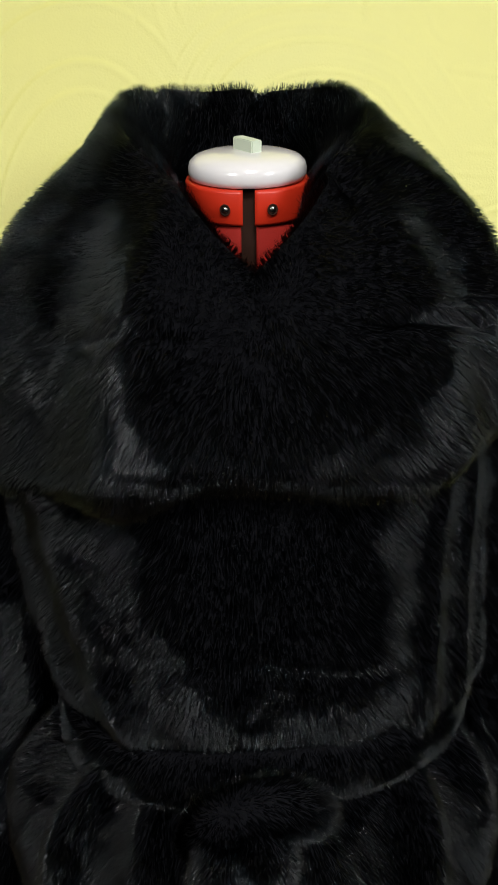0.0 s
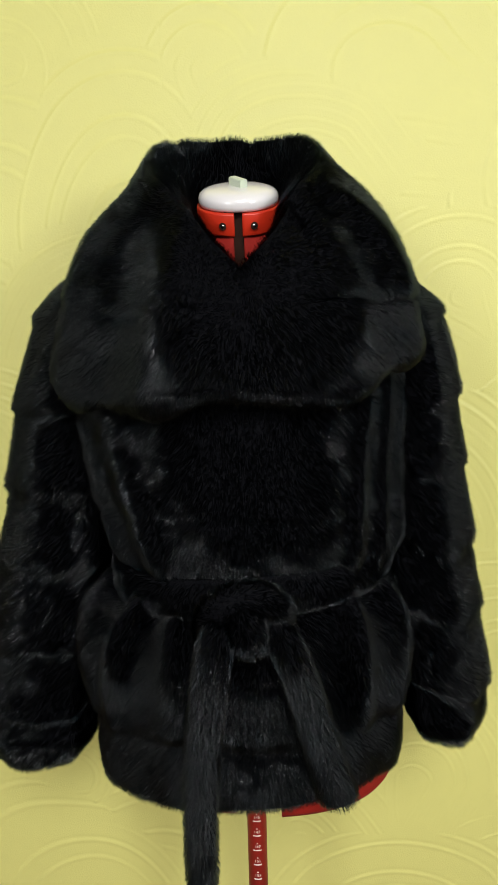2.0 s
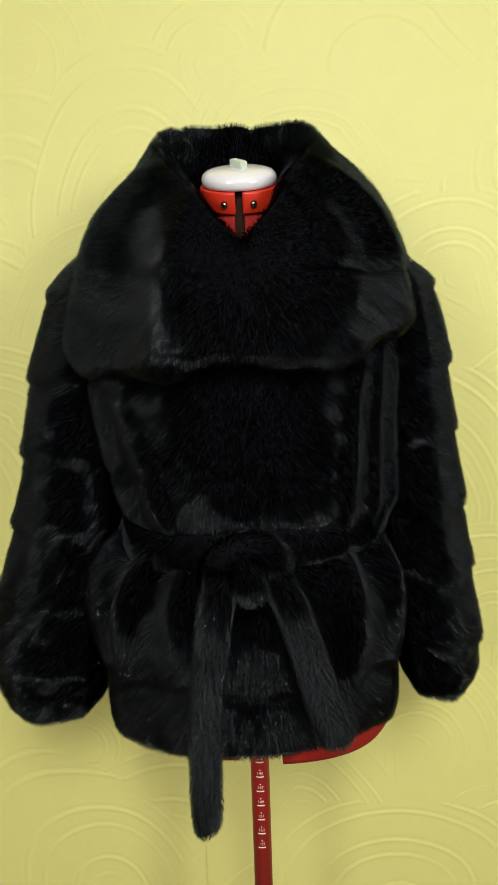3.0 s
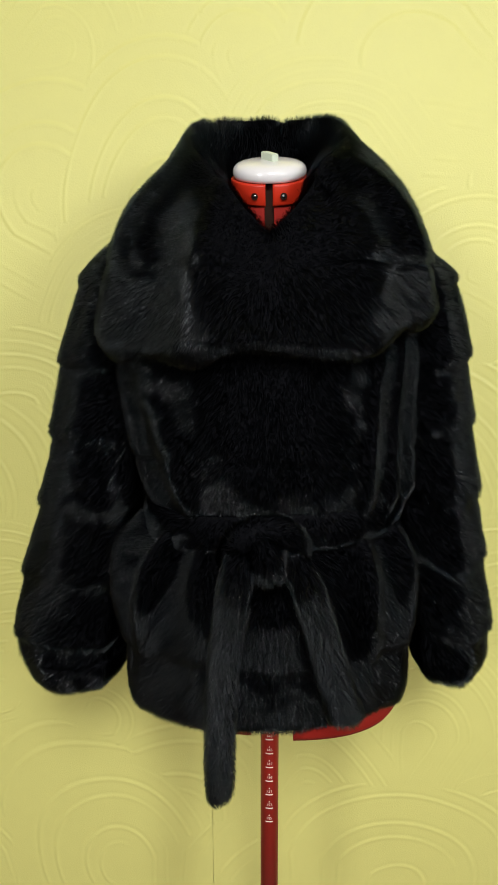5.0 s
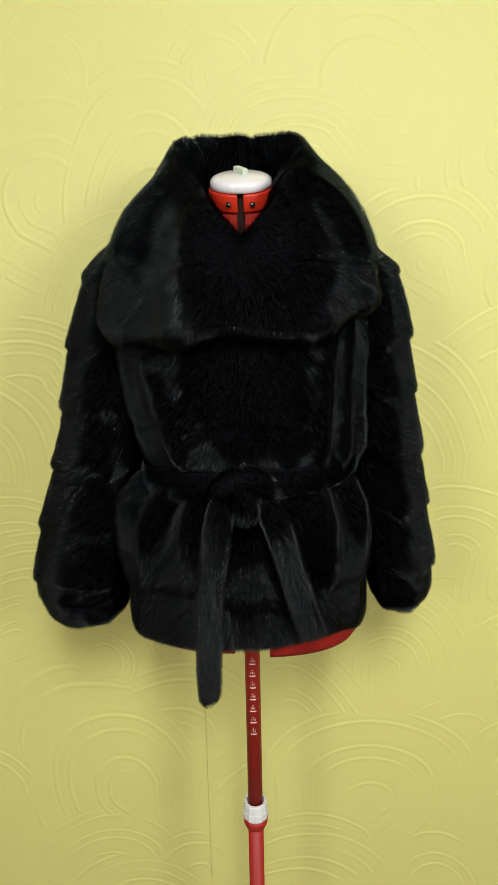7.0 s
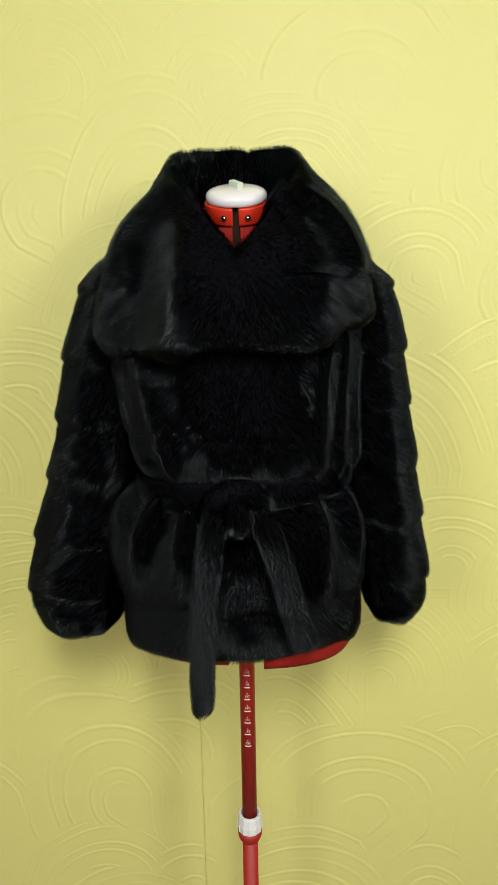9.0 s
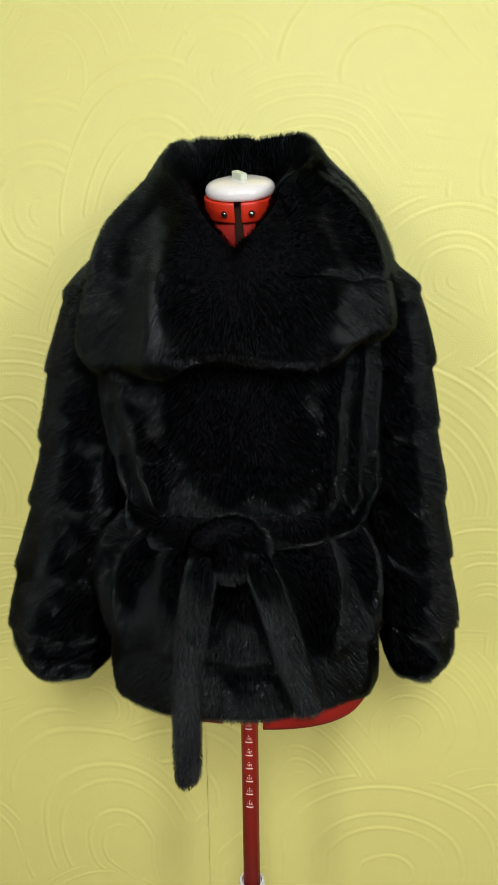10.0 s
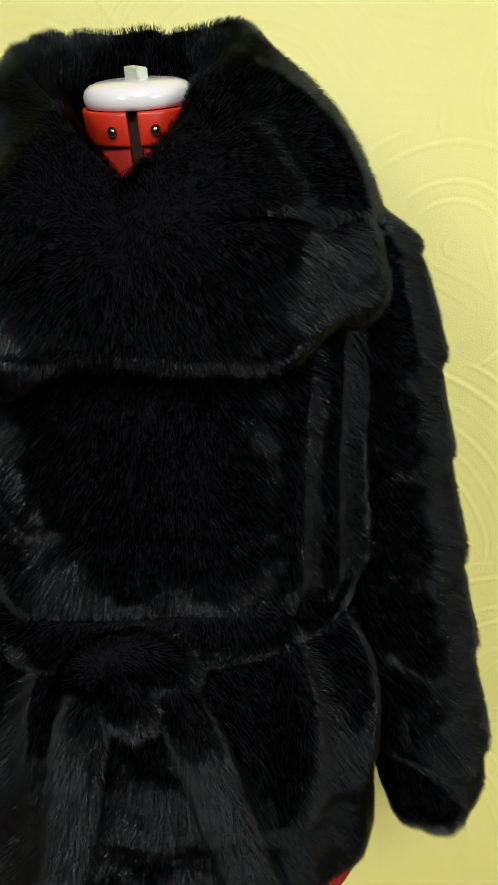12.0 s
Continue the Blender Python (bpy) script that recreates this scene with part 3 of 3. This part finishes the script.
    hz = [neck_z, neck_z * 0.4 + roll_z * 0.6, neck_z * 0.08 + roll_z * 0.92, roll_z + 0.004, roll_z * 0.88 + mid_z * 0.12 + 0.005, roll_z * 0.62 + mid_z * 0.38 + 0.006, mid_z, low_z * 0.8 + mid_z * 0.2, low_z + 0.008, low_z, low_z + 0.006]
    t = np.linspace(0, 1, 120)
    R = np.array([curve(list(zip(keys, [q[i] for q in rr])), t) for i in range(n)])
    Zc = np.array([curve(list(zip(keys, [q[i] for q in hz])), t) for i in range(n)])
    P = np.stack([R * np.sin(ang) - 0.006 * np.clip((0.5 - t) / 0.2, 0, 1) * (b[:, None] > 0.6), 0.03 - R * np.cos(ang), Zc], -1)
    outer = np.clip((t - 0.36) / 0.06, 0, 1)
    seam = Zc - 1.478 - 0.004 * np.sin(3 * ang)
    f3 = outer * np.clip(np.abs(ang) / 0.5 - 0.3, 0.15, 1) * (0.6 + 0.4 * np.sin(9 * ang + 2 * np.sin(4 * ang))) * (-0.0065 * np.exp(-(seam / 0.0042) ** 2) + 0.0015 * np.exp(-((seam - 0.012) / 0.012) ** 2))
    f3 = f3 + 0.0025 * np.clip((t - 0.62) / 0.2, 0, 1) * np.clip((0.97 - t) / 0.08, 0, 1)
    for c, wd, amp in ((-1.18, 0.15, 0.013), (-0.47, 0.13, 0.015), (-0.80, 0.12, -0.007), (0.86, 0.12, -0.003), (1.06, 0.11, 0.013), (1.28, 0.06, 0.006), (1.48, 0.06, 0.007), (0.7, 0.10, 0.004), (0.1, 0.2, 0.003)):
        f3 = f3 + amp * bump_at(ang, c, wd) * np.clip((t - 0.25) / 0.3, 0, 1)
    for c, wd, amp in ((-2.15, 0.32, 0.009), (2.15, 0.32, 0.009), (3.1, 0.25, 0.004), (-3.1, 0.25, 0.004), (1.5, 0.2, 0.004), (-1.5, 0.2, 0.004)):
        f3 = f3 + amp * bump_at(ang, c, wd) * bump_at(t, 0.22, 0.12)
    for c in (-2.3, 2.93):
        f3 = f3 - 0.006 * bump_at(ang, c, 0.07) * bump_at(t, 0.22, 0.09)
    P = push(P, f3 - 0.0035)
    collar = part("shawl_collar", sheet("shawl_collar", P, True), PELT, coat, "huge rolled black mink shawl collar")
    # over the roll the fur lies outwards and down
    # Pressed spots shape in highlights; raised hair keeps the collar's inside dark.
    fur(collar, P, True, length=0.0070, across=(0.6 * np.tanh(a / 0.5) * np.clip((math.pi - b) / 1.0, 0, 1))[:, None] * np.clip((t - 0.2) / 0.15, 0, 1),
        sheen_press=lambda p: 0.78 * bump_at(p[:, 0], -0.080, 0.026) * np.clip((1.60 - p[:, 2]) / 0.06, 0, 1) + 0.55 * bump_at(p[:, 0], -0.15, 0.035) * bump_at(p[:, 2], 1.42, 0.05)
        + 0.75 * bump_at(p[:, 0], 0.15, 0.04) * bump_at(p[:, 2], 1.435, 0.04) + 0.6 * bump_at(p[:, 2], 1.410, 0.020) * bump_at(p[:, 0], -0.01, 0.10)
        - 0.4 * (np.hypot(p[:, 0], p[:, 1] - 0.03) < 0.086) * (p[:, 2] > 1.53),
        pelts=lambda p: (3 + (p[:, 2] > 1.478), np.arctan2(p[:, 0], 0.03 - p[:, 1]) / 0.55))
    return coat


def ribbon_tube(rows, flat, tip_slant=0.0, n=48, m=70):
    """A flattened tube along rows of (x, y, z, half width); flat is its half thickness."""
    k = np.linspace(0, 1, len(rows))
    t = np.linspace(0, 1, m)
    x, y, z, w = (curve(list(zip(k, [r[c] for r in rows])), t) for c in range(4))
    C = np.stack([x, y, z], -1)
    T = np.gradient(C, axis=0)
    T /= np.linalg.norm(T, axis=1, keepdims=True)
    side = np.cross(T, np.array([0, -1.0, 0]))
    side /= np.linalg.norm(side, axis=1, keepdims=True)
    front = np.cross(side, T)
    close = np.sqrt(np.maximum(1 - (1 - np.clip(np.minimum(t / 0.05, (1 - t) / 0.09), 0, 1)) ** 2, 0))
    a = np.linspace(0, 2 * math.pi, n, endpoint=False)[:, None]
    ca, sa = np.cos(a)[..., None], np.sin(a)[..., None]
    P = C + side * (w * (0.12 + 0.88 * close))[:, None] * ca + front * (flat * (0.15 + 0.85 * close))[:, None] * sa
    P[..., 2] += tip_slant * close * ca[..., 0] * np.clip((t - 0.8) / 0.2, 0, 1)
    return P


def build_belt():
    belt = empty("fur_belt", (0, -0.15, 1.19), "black mink tie belt knotted at the waist, ends hanging", "belt")
    ang = around(TH)
    k = np.linspace(0, 2 * math.pi, 24, endpoint=False)
    half_h, half_t = 0.021, 0.008
    cz = 1.192 + 0.014 * np.sin(ang) * 0.8 - 0.004 * np.cos(ang)
    c, s = np.cos(ang), np.sin(ang)
    e = 2 / 2.4
    X = np.where(s > 0, 0.157, 0.151) * np.sign(s) * np.abs(s) ** e
    Y = 0.02 - np.where(c > 0, 0.137, 0.130) * np.sign(c) * np.abs(c) ** e
    out = np.stack([s, -c], -1)
    P = np.empty((len(TH), len(k) + 1, 3))
    for j, q in enumerate(np.append(k, 2 * math.pi)):
        P[:, j, 0] = X + out[:, 0] * half_t * math.cos(q)
        P[:, j, 1] = Y + out[:, 1] * half_t * math.cos(q)
        P[:, j, 2] = cz - half_h * math.sin(q)
    band = part("band", sheet("band", P, True), PELT, belt, "black mink waistband")
    # Hair set upright so the band draws dark, standing in for the bodice's shade.
    fur(band, P, True, length=0.005, lift=2.4)
    # the knot: a loop over the band
    for rows, flat in (([(-0.034, -0.128, 1.150, 0.014), (-0.033, -0.146, 1.170, 0.018), (-0.022, -0.160, 1.194, 0.019), (0.004, -0.162, 1.204, 0.019), (0.024, -0.150, 1.190, 0.018), (0.028, -0.132, 1.168, 0.015)], 0.013),
                       ([(-0.012, -0.150, 1.212, 0.016), (-0.004, -0.164, 1.196, 0.017), (0.000, -0.164, 1.172, 0.018), (0.004, -0.154, 1.150, 0.015)], 0.012)):
        P = ribbon_tube(rows, flat)
        knot = part("knot_loop", sheet("knot_loop", P, True, True), PELT, belt, "folded loop of the belt knot")
        # Hair upright here too, to keep the knot dark.
        fur(knot, P, True, length=0.0065, lift=1.9)
    P = ribbon_tube([(-0.018, -0.158, 1.192, 0.013), (-0.031, -0.170, 1.160, 0.016), (-0.039, -0.180, 1.110, 0.0165), (-0.046, -0.185, 1.050, 0.0150), (-0.049, -0.187, 0.980, 0.0145), (-0.0495, -0.187, 0.932, 0.0140), (-0.0495, -0.187, 0.907, 0.0115)], 0.009, -0.006)
    tail = part("belt_tail", sheet("belt_tail", P, True, True), PELT, belt, "long hanging end of the belt")
    fur(tail, P[:, 1:-1], True, length=0.0068, lift=0.66, pressed=0.15)
    P = ribbon_tube([(0.024, -0.152, 1.180, 0.012), (0.042, -0.166, 1.145, 0.0155), (0.055, -0.170, 1.105, 0.016), (0.072, -0.170, 1.045, 0.0165), (0.084, -0.168, 1.005, 0.0175), (0.087, -0.167, 0.996, 0.016)], 0.009, 0.004)
    tail = part("belt_tail", sheet("belt_tail", P, True, True), PELT, belt, "shorter slanting end of the belt")
    fur(tail, P[:, 1:-1], True, length=0.0072, lift=0.66, pressed=0.15)


build_coat()
build_belt()
